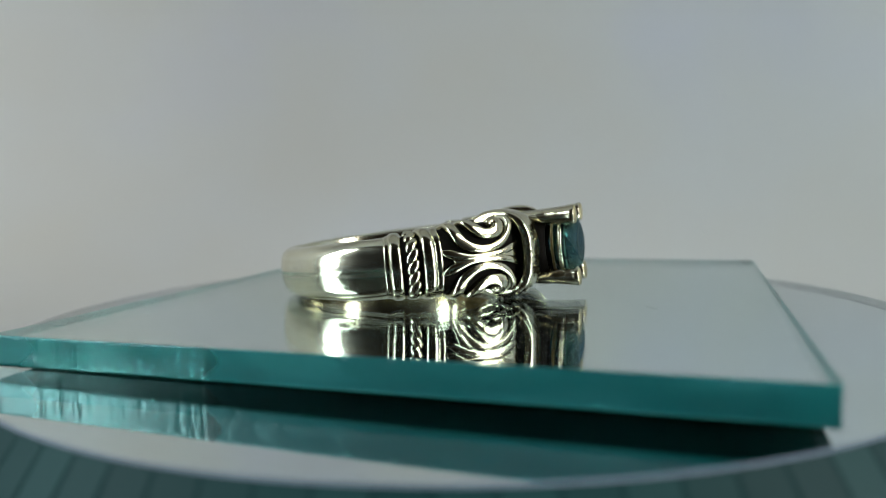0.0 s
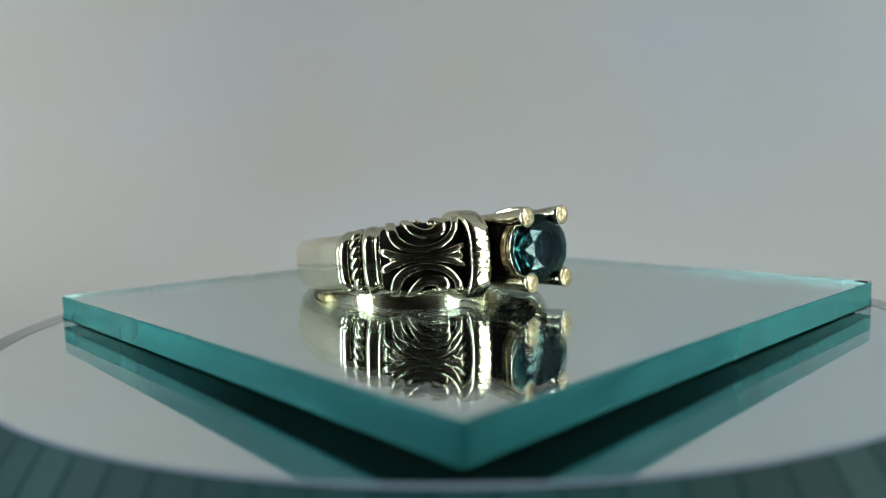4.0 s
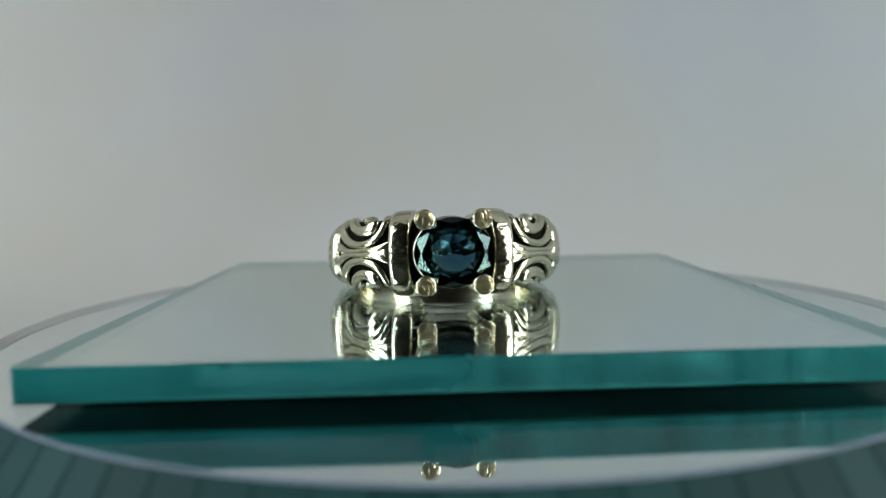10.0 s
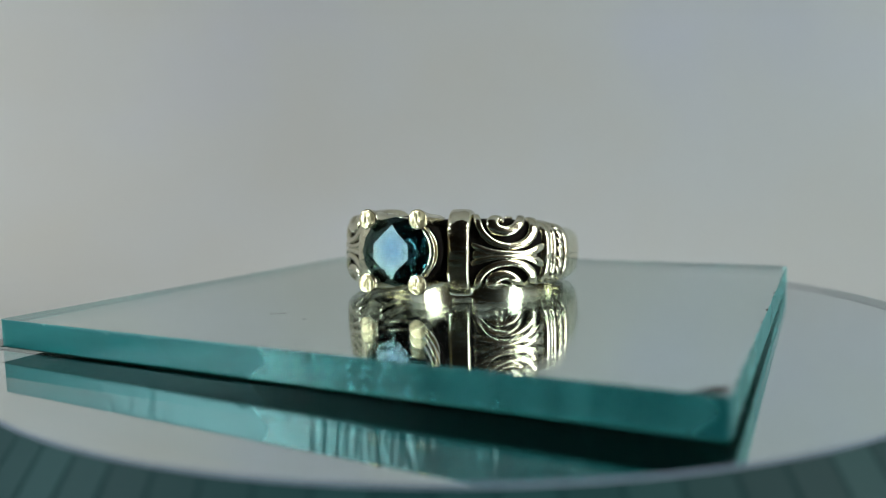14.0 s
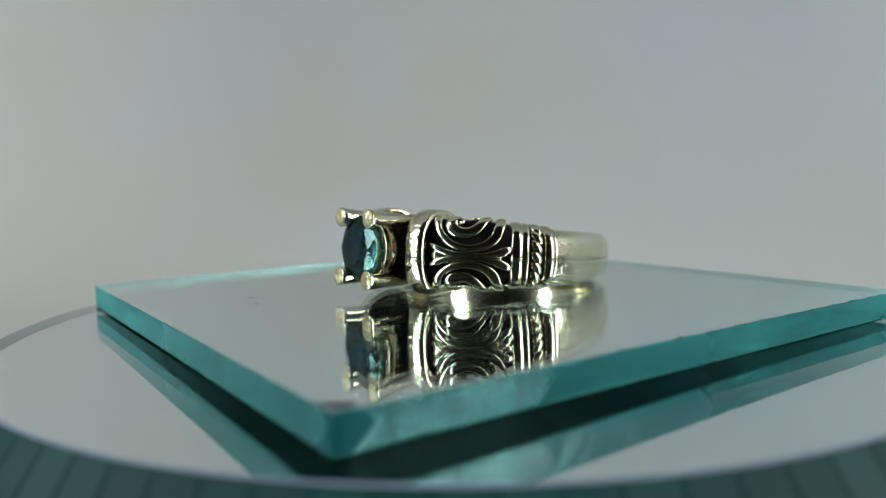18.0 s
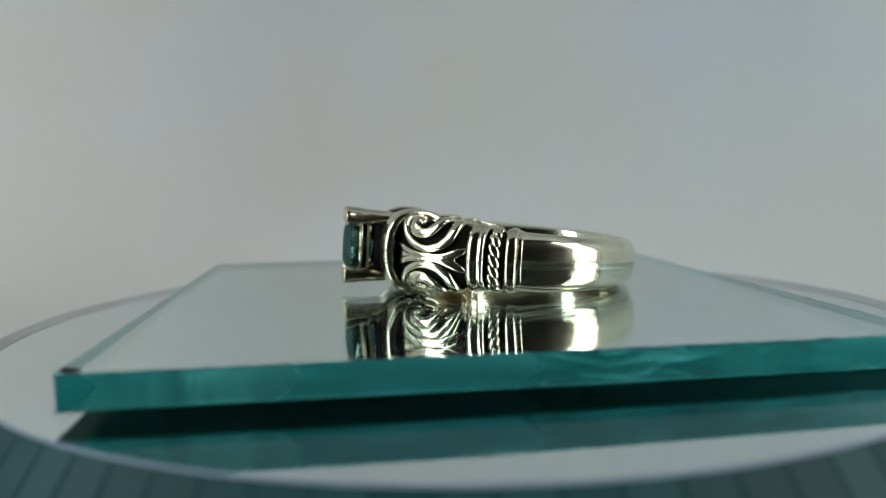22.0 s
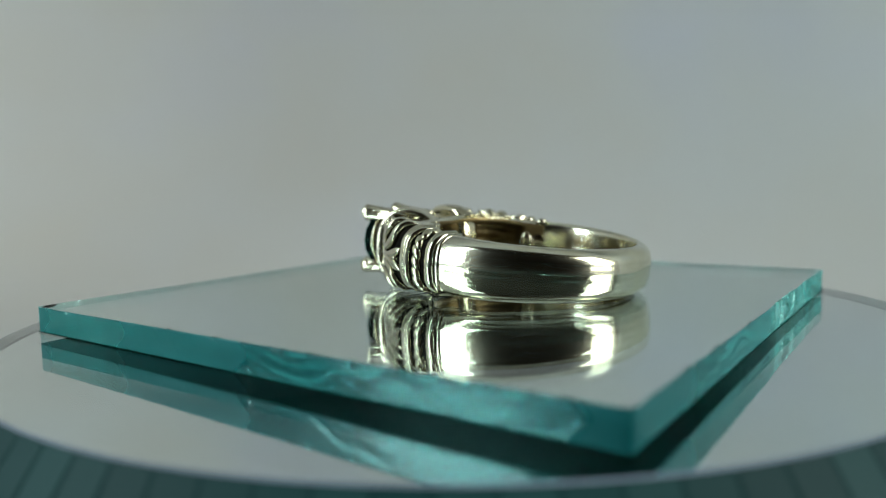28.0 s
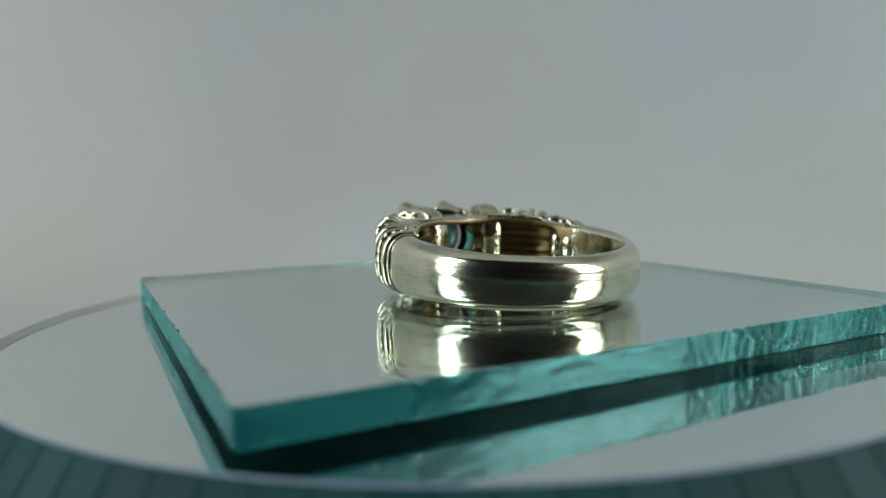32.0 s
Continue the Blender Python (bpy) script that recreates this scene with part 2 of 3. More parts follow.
for nm, b in (("wall_north", (-1.6, 1.6, 1.5, 1.6, -0.8, 1.7)), ("wall_south", (-1.6, 1.6, -1.6, -1.5, -0.8, 1.7)),
              ("wall_east", (1.5, 1.6, -1.5, 1.5, -0.8, 1.7)), ("wall_west", (-1.6, -1.5, -1.5, 1.5, -0.8, 1.7)),
              ("floor", (-1.6, 1.6, -1.6, 1.6, -0.9, -0.8)), ("ceiling", (-1.6, 1.6, -1.6, 1.6, 1.7, 1.8))):
    bm = bmesh.new()
    box(bm, *b)
    tagged(mesh_object(nm, bm, WALL, smooth=False), "plain dim room " + nm.split("_")[0], nm.split("_")[0], kind="structure")

# seamless white paper: floor, bend and wall, round the back and the sides, open towards the camera
def paper_sweep():
    prof = [(0.03, -0.0295), (0.165, -0.0295)]
    prof += [(0.165 + 0.075 * math.sin(radians(a)), 0.0455 - 0.075 * math.cos(radians(a))) for a in range(10, 91, 10)]
    prof += [(0.242, 0.12), (0.245, 0.26)]
    back = [(r + 0.0015, z - 0.0004) for r, z in prof]
    bm = bmesh.new()
    rows = []
    for i in range(97):
        a = radians(-9 + 198 * i / 96)
        rows.append([Vector((r * math.cos(a), r * math.sin(a), z)) for r, z in prof + back[::-1]])
    loft(bm, rows, caps=True)
    return bm


# added sheet above the view: bounces lamplight and lightens the silver's upper reflections
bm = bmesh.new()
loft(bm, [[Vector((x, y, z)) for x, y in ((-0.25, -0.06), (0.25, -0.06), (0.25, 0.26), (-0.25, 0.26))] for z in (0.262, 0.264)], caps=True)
tagged(mesh_object("bounce_sheet", bm, PAPER, smooth=False), "unseen white paper sheet added over the turntable to bounce light", "backdrop", kind="structure")
tagged(mesh_object("backdrop", paper_sweep(), PAPER), "curved sheet of white paper behind the turntable", "backdrop", kind="structure")


# housings of the two soft lamps
def soft_lamp(at, half):
    root = new("soft_lamp")
    turn = math.degrees(math.atan2(at.x, 0.30 - at.y))
    m = pose(at.x, at.y, at.z, 0, 0, turn)
    root.matrix_world = m
    bm = bmesh.new()
    front = [(-half, 0.008, -0.228), (half, 0.008, -0.228), (half, 0.008, 0.228), (-half, 0.008, 0.228)]
    back = [(-0.03, -0.07, -0.10), (0.03, -0.07, -0.10), (0.03, -0.07, 0.10), (-0.03, -0.07, 0.10)]
    inner = [(x * 0.97, -0.012, z * 0.985) for x, _, z in front]
    loft(bm, [[Vector(q) for q in lp] for lp in (inner, front, back)], caps=True)
    part("housing", bm, LAMP_BODY, root, "black lamp housing", smooth=False)
    part("stand", lathe([(0.07, -at.z - 0.030), (0.068, -at.z - 0.024), (0.01, -at.z - 0.020), (0.008, -0.18), (0.008, -0.1)], 24), LAMP_BODY, root)
    for ch in root.children:
        if ch.name.startswith("stand"):
            ch.location = (0, -0.05, 0)
    return tagged(root, "black soft lamp on a stand beside the turntable", "lamp", "lamps beside the turntable")


for side_name, lamp_at, lamp_width, watts, lamp_colour in LAMPS:
    soft_lamp(lamp_at, lamp_width / 2 + 0.008)

# ---- motorised turntable and round mirror ----
R_DISC, T_DISC, T_PLATE = 37.8 * MM, 2.75 * MM, 2.0 * MM
TURN_RATE, T_ZERO = 7.0073, 11.0


def mirror_disc():
    root = new("round_mirror")
    bm = bmesh.new()
    steps = 160
    prof = [(R_DISC - 0.22 * MM, 0.0), (R_DISC, -0.08 * MM), (R_DISC, -T_DISC + 0.1 * MM), (R_DISC - 0.1 * MM, -T_DISC)]
    rows = [[bm.verts.new((r * math.cos(2 * math.pi * i / steps), r * math.sin(2 * math.pi * i / steps), z)) for i in range(steps)] for r, z in prof]
    for k in range(3):
        for i in range(steps):
            f = bm.faces.new((rows[k + 1][i], rows[k + 1][(i + 1) % steps], rows[k][(i + 1) % steps], rows[k][i]))
            f.material_index = 3 if k == 0 else 1
            f.smooth = True
    bm.faces.new(rows[0]).material_index = 0
    bm.faces.new(rows[-1][::-1]).material_index = 2
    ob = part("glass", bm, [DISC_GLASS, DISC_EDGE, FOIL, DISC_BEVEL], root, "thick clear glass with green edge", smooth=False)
    part("backing", lathe([(R_DISC - 0.4 * MM, -T_DISC - 0.35 * MM), (R_DISC - 0.3 * MM, -T_DISC - 0.03 * MM)], 96), BACKING, root, "dark painted back", smooth=False)
    return tagged(root, "round thick mirror lying flat on a turntable", "mirror")


round_mirror = mirror_disc()
Z_DISC = -T_PLATE - 0.06 * MM


R_RIM0, R_RIM1, N_RIBS = 37.82, 39.5, 98


def rim_material():
    mat, tree, b = material("rim_acrylic")
    info = tree.nodes.new("ShaderNodeObjectInfo")
    r = ramp(tree, info.outputs["Random"], [(0.0, (0.007, 0.036, 0.037, 1)), (1.0, (0.020, 0.066, 0.066, 1))])
    tree.links.new(r.outputs["Color"], b.inputs["Base Color"])
    b.inputs["Roughness"].default_value = 0.55
    b.inputs["Specular IOR Level"].default_value = 0.12
    n = noise_node(tree, 300.0, 4.0)
    bump(tree, b, n.outputs["Fac"], 0.01 * MM)
    return mat


RIM = rim_material()
RIM_LINE = plain_material("dark_rim_groove", (0.008, 0.034, 0.035), 0.7)


def rib_mesh():
    """One ribbed sector of the rim, with a low ridge along its leading side."""
    bm = bmesh.new()
    half = math.pi / N_RIBS * 0.998
    loops = []
    for k, out in ((-1.0, -0.05), (-0.86, 0.0), (0.86, 0.03), (1.0, -0.03)):
        a = half * k - math.pi / 2
        pts = [(R_RIM0, -0.09), (R_RIM1 + out, -2.3), (R_RIM1 + out, -3.3), (R_RIM0, -3.3)]
        loops.append([Vector((r * math.cos(a), r * math.sin(a), z)) * MM for r, z in pts])
    loft(bm, loops, caps=True)
    for f in bm.faces:
        mid = f.calc_center_median()
        if math.atan2(mid.x, -mid.y) > half * 0.86:
            f.material_index = 1
    bmesh.ops.recalc_face_normals(bm, faces=bm.faces)
    me = bpy.data.meshes.new("rib")
    bm.to_mesh(me)
    bm.free()
    me.materials.append(RIM)
    me.materials.append(RIM_LINE)
    return me


def turntable():
    root = new("turntable")
    z0 = Z_DISC - T_DISC - 0.4 * MM
    part("platter", lathe([(30 * MM, z0 - 3 * MM), (36 * MM, z0 - 2.8 * MM), (36.4 * MM, z0 - 0.3 * MM), (36 * MM, z0)], 96), LAMP_BODY, root)
    part("base", lathe([(46 * MM, -0.0295), (47 * MM, -0.028), (46 * MM, Z_DISC - 3.8 * MM), (45 * MM, Z_DISC - 3.36 * MM), (37.2 * MM, Z_DISC - 3.36 * MM), (37 * MM, z0 - 3.4 * MM)], 128), BASE_GREEN, root, "dark green base")
    me = rib_mesh()
    for k in range(N_RIBS):
        ob = new("rib", me)
        ob.parent = root
        ob.matrix_local = pose(0, 0, Z_DISC, 0, 0, 360 * k / N_RIBS)
    return tagged(root, "dark motorised display turntable with a ribbed rim", "turntable")


RIM_LINE.node_tree.nodes["Principled BSDF"].inputs["Specular IOR Level"].default_value = 0.05
BASE_GREEN = plain_material("green_base_acrylic", (0.06, 0.17, 0.12), 0.25, 0.7, 60.0)
turntable()


# ---- square mirror plate ----
PLATE_CORNERS = [Vector(p) * MM for p in ((-27.75, -23.85, 0), (22.8, -27.35, 0), (27.1, 23.1, 0), (-24.2, 27.1, 0))]
# rough stretches of each cut side: (from, to, what the break left)
SIDE_BREAKS = (((0.12, 0.48, "shells"), (0.48, 0.98, "hackles")), ((0.03, 0.24, "hackles"), (0.24, 0.5, "shells"), (0.5, 0.95, "waves")),
               ((0.16, 0.52, "waves"), (0.52, 0.97, "crystals")), ((0.06, 0.34, "hackles"), (0.34, 0.9, "shells")))


def break_depth(kind, s, z, rnd_phase):
    """How deep the glass has broken away, in mm, at s mm along a side and z mm below its top."""
    if kind == "hackles":
        a = np.sin(2 * math.pi * (s / 1.1 + 0.45 * np.sin(s * 0.83 + rnd_phase) + 0.10 * np.sin(z * 2.1 + s * 0.7)))
        b = np.sin(2 * math.pi * (s / 0.61 + 0.3 * np.sin(s * 1.9) + 0.22 * z))
        gate = 0.5 + 0.5 * np.sin(s * 0.47 + 1.3 * np.sin(z * 1.2 + s * 0.9))
        return (0.032 * np.clip(a, 0, 1) ** 3 + 0.024 * np.clip(b, 0, 1) ** 3) * gate
    if kind == "crystals":
        p = s / 1.1 + 0.35 * np.sin(s * 0.8 + rnd_phase) + 0.30 * z + 0.2 * np.sin(z * 2.6 + s)
        q = s / 0.5 - 0.45 * z + 0.3 * np.sin(s * 1.3)
        gate = 0.35 + 0.65 * np.clip(np.sin(s * 0.61 + 1.1 * np.sin(z * 1.4 + s * 0.5)) + 0.4, 0, 1)
        return gate * (0.26 * np.abs(2 * (p % 1) - 1) + 0.12 * np.abs(2 * (q % 1) - 1))
    if kind == "waves":
        a = np.sin(2 * math.pi * (z * 0.62 + 0.42 * np.sin(s * 0.42 + rnd_phase) + 0.12 * np.sin(s * 1.3 + z)))
        b = np.sin(2 * math.pi * (z * 1.3 + 0.30 * np.sin(s * 0.9) + s * 0.11))
        return 0.04 * np.clip(a, 0, 1) ** 5 + 0.03 * np.clip(b, 0, 1) ** 4
    a = np.sin(s * 0.9 + 1.6 * np.sin(s * 0.37 + z * 0.8 + rnd_phase)) * np.sin(z * 1.7 + 0.8 * np.sin(s * 0.6))
    b = np.sin(s * 3.1 + 2.0 * np.sin(z * 2.3 + s * 0.5))
    return 0.028 * np.clip(a, 0, 1) + 0.012 * np.clip(b, 0, 1) ** 2


def square_mirror():
    root = new("square_mirror")
    rnd = random.Random(11)
    cs, seg = PLATE_CORNERS, 520
    levels = [0.0, -0.06, -0.16, -0.3, -0.45, -0.6, -0.75, -0.9, -1.05, -1.2, -1.35, -1.5, -1.65, -1.8, -1.92, -2.0]
    rings = [[] for _ in levels]
    us = np.arange(seg) / seg
    for k in range(4):
        a, b = cs[k], cs[(k + 1) % 4]
        along = (b - a).normalized()
        inward = Vector((-along.y, along.x, 0))
        length = (b - a).length / MM
        nicks = [(rnd.uniform(0.03, 0.97) * length, rnd.choice((0.0, 0.0, -2.0)), rnd.uniform(0.12, 0.5), rnd.uniform(0.08, 0.3), rnd.uniform(0.03, 0.13)) for _ in range(26)]
        away = np.minimum(us, 1 - us) * length
        fade = np.minimum(1.0, away / 1.6)
        cut = 0.2 * np.maximum(0.0, 1 - away / 0.9) ** 2
        for lv, z in zip(rings, levels):
            d = np.full(seg, 0.035 if z in (0.0, -2.0) else 0.0)
            for u0, u1, what in SIDE_BREAKS[k]:
                inside = np.clip((us - u0) / 0.02, 0, 1) * np.clip((u1 - us) / 0.02, 0, 1)
                d = d + inside * break_depth(what, us * length, z, k * 1.7)
            for du, dz, wu, wz, dep in nicks:
                q = ((us * length - du) / wu) ** 2 + ((z - dz) / wz) ** 2
                d = np.maximum(d, dep * np.clip(1 - q, 0, 1))
            d = d * fade
            for i in range(seg):
                p = a.lerp(b, us[i])
                lv.append(p + inward * float(d[i]) * MM - p.normalized() * float(cut[i]) * MM + Vector((0, 0, z * MM)))
    bm = bmesh.new()
    rows = [[bm.verts.new(p) for p in lp] for lp in rings]
    n = len(rows[0])
    for r0, r1 in zip(rows[:-1], rows[1:]):
        for i in range(n):
            f = bm.faces.new((r1[i], r1[(i + 1) % n], r0[(i + 1) % n], r0[i]))
            k, u = i // seg, (i % seg) / seg + 0.012 * math.sin(r0[0].co.z * 2300)
            f.material_index = max([1] + [{"hackles": 3, "waves": 4, "shells": 1, "crystals": 5}[what] for u0, u1, what in SIDE_BREAKS[k] if u0 <= u < u1])
            f.smooth = f.material_index != 5
    for lp, mat, flip in ((rows[0], 0, False), (rows[-1], 2, True)):
        f = bm.faces.new(lp[::-1] if flip else lp)
        f.material_index = mat
        f.smooth = False
    part("glass", bm, [TOP_GLASS, EDGE_GLASS, FOIL, BROKEN_GLASS, WAVE_GLASS, CRYSTAL_GLASS], root, "clear glass with chipped green edge", smooth=None)
    bm = bmesh.new()
    loft(bm, [[c * 0.999 + Vector((0, 0, z * MM)) for c in cs] for z in (-2.055, -2.02)], caps=True)
    part("backing", bm, BACKING, root, "dark painted back", smooth=False)
    # dark chips along the upper arris
    a, b = PLATE_CORNERS[1] / MM, PLATE_CORNERS[2] / MM
    nicks = []
    for u in (0.36, 0.45, 0.57, 0.61, 0.68, 0.74, 0.79, 0.85, 0.90, 0.94):
        p = a.lerp(b, u + rnd.uniform(-0.01, 0.01))
        nicks.append((p.x - 0.12, p.y, rnd.uniform(0.15, 0.4), rnd.uniform(0.06, 0.13), 85))
    for x, y, w, d, turn in tuple(nicks) + ((24.66, -4.5, 0.55, 0.14, 85), (25.38, 4.0, 0.5, 0.12, 85), (26.36, 15.5, 0.6, 0.14, 85),
                             (6.0, 24.62, 0.4, 0.12, 175), (14.0, 24.0, 0.45, 0.12, 175), (19.5, 23.57, 0.4, 0.12, 175)):
        bm = bmesh.new()
        m = pose(x * MM, y * MM, 0, 0, 0, turn)
        out = [(-1, 0), (-0.5, 0.55), (0.1, 0.8), (0.6, 0.5), (1, 0), (0.4, -0.5), (-0.4, -0.6)]
        loft(bm, [[m @ Vector((px * w * 0.8 * MM, py * d * MM, z * MM)) for px, py in out] for z in (-0.02, 0.012)], caps=True)
        part("chip", bm, CHIP, root, "dark chip in the glass")
    c2 = PLATE_CORNERS[1]
    to1, to3 = (PLATE_CORNERS[0] - c2).normalized() * MM, (PLATE_CORNERS[2] - c2).normalized() * MM
    bm = bmesh.new()
    flake = [c2 + to1 * a + to3 * b for a, b in ((0.5, 0.35), (1.1, 0.12), (1.7, 0.1), (1.3, 0.7), (0.8, 1.3), (0.3, 1.5), (0.15, 0.8))]
    loft(bm, [[q + Vector((0, 0, z * MM)) for q in flake] for z in (-0.02, 0.012)], caps=True)
    part("chip", bm, OXIDE, root, "black broken corner")
    # a hair and a smudge of dust on the glass
    for pts, wide in ((((-9.3, -15.9), (-9.05, -16.3), (-8.7, -16.1), (-8.2, -15.5)), 0.036), (((-5.65, -17.25), (-5.4, -17.15), (-5.2, -17.25)), 0.08), (((14.0, -2.0), (14.1, -1.9)), 0.07)):
        bm = bmesh.new()
        loft(bm, [[Vector((x + wide * dx, y + wide * dy, 0.004 + 0.03 * dz)) * MM for dx, dy, dz in ((0, -1, 0), (0, 1, 0), (0, 0, 1))] for x, y in pts], caps=True)
        part("dust", bm, DUST, root, "speck of grey dust")
    return tagged(root, "small square mirror with chipped green edges on the round mirror", "mirror")


square = square_mirror()

# ---- ring ----
RING_X, RING_Y, RING_Z, HEAD_TURN, RING_TILT = -1.35, 6.1, 2.74, -2.1, -4.38
R_TABLE = ((0, 12.3), (15, 12.8), (22, 12.8), (35, 12.4), (45, 12.06), (55, 11.62), (62, 11.3), (68, 10.95), (71, 10.74), (75, 10.57), (80, 10.42), (90, 10.22), (105, 10.03), (120, 9.92), (150, 9.82), (180, 9.8))
H_TABLE = ((0, 2.5), (20, 2.65), (40, 2.62), (50, 2.44), (58, 2.29), (70, 2.22), (73, 2.34), (76, 2.36), (90, 2.3), (130, 2.05), (180, 1.92))
R_IN = 8.5


def table(tab, x):
    px, qx = [p for p, _ in tab], [q for _, q in tab]
    return sum(float(np.interp(abs(x + d), px, qx)) for d in (-2.4, -1.2, 0, 1.2, 2.4)) / 5


def lift(phi):
    return 0.25 * max(0.0, min(1.0, (80 - abs(phi)) / 40))


def corner(phi):
    return float(np.interp(abs(phi), (42, 53, 70, 84), (0.75, 1.45, 1.5, 1.15)))


def crown(phi):
    return float(np.interp(abs(phi), (44, 54, 70, 80), (0.12, 0.05, 0.05, 0.08)))


def section(phi, w, h=0.0):
    """A point of the ring's outside: phi degrees from the stone, w along the section from its middle, h above the surface."""
    ro, hw, rho = table(R_TABLE, phi), table(H_TABLE, phi), corner(phi)
    a, s, m = hw - rho, (1 if w >= 0 else -1), abs(w)
    dome = crown(phi)
    if m <= a:
        r, z, nr, nz = ro - dome * (m / a) ** 2 - (0.0 if abs(phi) < 75 else 0.022 * math.exp(-(w / 0.16 + 0.8) ** 2)), m, 1.0, 0.0
    elif m <= a + rho * math.pi / 2:
        t = (m - a) / rho
        r, z, nr, nz = ro - dome - rho * (1 - math.cos(t)), a + rho * math.sin(t), math.cos(t), math.sin(t)
    else:
        r, z, nr, nz = ro - dome - rho - (m - a - rho * math.pi / 2), hw, 0.0, 1.0
    r, z = r + nr * h, s * (z + nz * h)
    f = radians(phi)
    return Vector((r * math.sin(f), -r * math.cos(f), z + lift(phi))) * MM


def half_length(phi):
    return table(H_TABLE, phi) - corner(phi) + corner(phi) * math.pi / 2


FLAT = ((1.0, -1), (0.99, 0.58), (0.92, 0.80), (0.76, 0.92), (0.4, 0.985), (0, 1.0), (-0.4, 0.985), (-0.76, 0.92), (-0.92, 0.80), (-0.99, 0.58), (-1.0, -1))
DOUBLE = ((1.0, -1), (0.98, 0.35), (0.86, 0.68), (0.66, 0.80), (0.44, 0.66), (0.30, 0.52), (0.18, 0.70), (-0.04, 0.95), (-0.34, 1.0), (-0.66, 0.88), (-0.90, 0.55), (-1.0, 0.2), (-1.0, -1))
ROUND = ((1.0, -1), (0.95, 0.35), (0.72, 0.75), (0.38, 0.95), (0, 1.0), (-0.38, 0.95), (-0.72, 0.75), (-0.95, 0.35), (-1.0, -1))


def ribbon(path, over=0.12, profile=None):
    """A rounded raised strand along (phi, w, half_width, height) on the ring's outside."""
    bm = bmesh.new()
    pts = [section(p, w) for p, w, _, _ in path]
    loops = []
    for i, (p, w, hw, ht) in enumerate(path):
        a, b = pts[max(i - 1, 0)], pts[min(i + 1, len(pts) - 1)]
        tan = (b - a).normalized()
        out = (section(p, w, 1.0) - pts[i]).normalized()
        side = tan.cross(out).normalized()
        lp = []
        for x, c in (profile or FLAT):
            lp.append(pts[i] + side * x * hw * 1.27 * MM + out * (ht * c if c > 0 else -over) * MM)
        loops.append(lp)
    loft(bm, loops, closed=True, caps=True)
    bmesh.ops.recalc_face_normals(bm, faces=bm.faces)
    return bm


def ring_body(bm):
    steps = 240
    loops = []
    phis = [360 * i / steps - 180 for i in range(steps)]
    for p in phis:
        n = half_length(p)
        top = n + max(0.0, table(R_TABLE, p) - crown(p) - corner(p) - R_IN - 0.35)
        ws = [-top + 2 * top * k / 48 for k in range(49)]
        lp = [section(p, w) for w in ws]
        f = radians(p)
        # comfort-rounded inside, hollowed out behind the shoulders
        hollow = float(np.interp(abs(p), (22, 40, 50, 54, 59), (3.2, 2.9, 2.4, 1.85, 0.0)))
        for k in range(15):
            v = 1 - 2 * k / 14
            z = (table(H_TABLE, p) - 0.25) * v
            r = R_IN - 0.12 * (1 - v * v)
            r += hollow * max(0.0, min(1.0, (0.84 - abs(v)) / 0.2)) * (0.88 + 0.12 * math.cos(9.5 * v)) * (0.95 + 0.05 * math.sin(p * 1.9))
            lp.append(Vector((r * math.sin(f), -r * math.cos(f), z + lift(p))) * MM)
        loops.append(lp)
    rows = [[bm.verts.new(q) for q in lp] for lp in loops]
    n = len(rows[0])
    for i in range(steps):
        a, b = rows[i], rows[(i + 1) % steps]
        mid = phis[i] + 0.75
        for k in range(n):
            f = bm.faces.new((a[k], b[k], b[(k + 1) % n], a[(k + 1) % n]))
            n_flat = half_length(mid)
            w_mid = (n_flat + max(0.0, table(R_TABLE, mid) - crown(mid) - corner(mid) - R_IN - 0.35)) * (2 * (k + 0.5) / 48 - 1)
            # hollow inside takes the tarnish with shade in its colour
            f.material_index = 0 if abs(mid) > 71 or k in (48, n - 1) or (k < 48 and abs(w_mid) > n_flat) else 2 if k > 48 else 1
    bmesh.ops.recalc_face_normals(bm, faces=bm.faces)


ring = tagged(new("ring"), "ornate silver ring with oval teal stone, lying on a square mirror", "ring")
bm = bmesh.new()
ring_body(bm)
shank = part("shank", bm, [SILVER, OXIDE, SHADED_TARNISH], ring, "polished plain silver shank with blackened shoulders")
hole = bmesh.new()
loft(hole, [[Vector((2.6 * math.cos(q), y, lift(0) + 1.95 * math.sin(q))) * MM for q in [2 * math.pi * j / 32 for j in range(32)]] for y in (-14.0, -6.0)], caps=True)
bmesh.ops.recalc_face_normals(hole, faces=hole.faces)
cutter = mesh_object("cutter", hole, SILVER)
cut_mod = shank.modifiers.new("hole", "BOOLEAN")
cut_mod.object, cut_mod.operation, cut_mod.solver = cutter, "DIFFERENCE", "EXACT"
bpy.context.view_layer.update()
cut_mesh = bpy.data.meshes.new_from_object(shank.evaluated_get(bpy.context.evaluated_depsgraph_get()))
shank.modifiers.clear()
shank.data = cut_mesh
bpy.data.objects.remove(cutter)

# section of the collars: (towards the shoulder, outwards)
COLLAR = ((-0.84, -0.40), (-0.87, -0.10), (-0.86, 0.10), (-0.80, 0.26), (-0.68, 0.35), (-0.45, 0.385), (-0.1, 0.40), (0.25, 0.40), (0.55, 0.38), (0.76, 0.33), (0.90, 0.22), (0.96, 0.06), (0.95, -0.2), (0.9, -0.4))

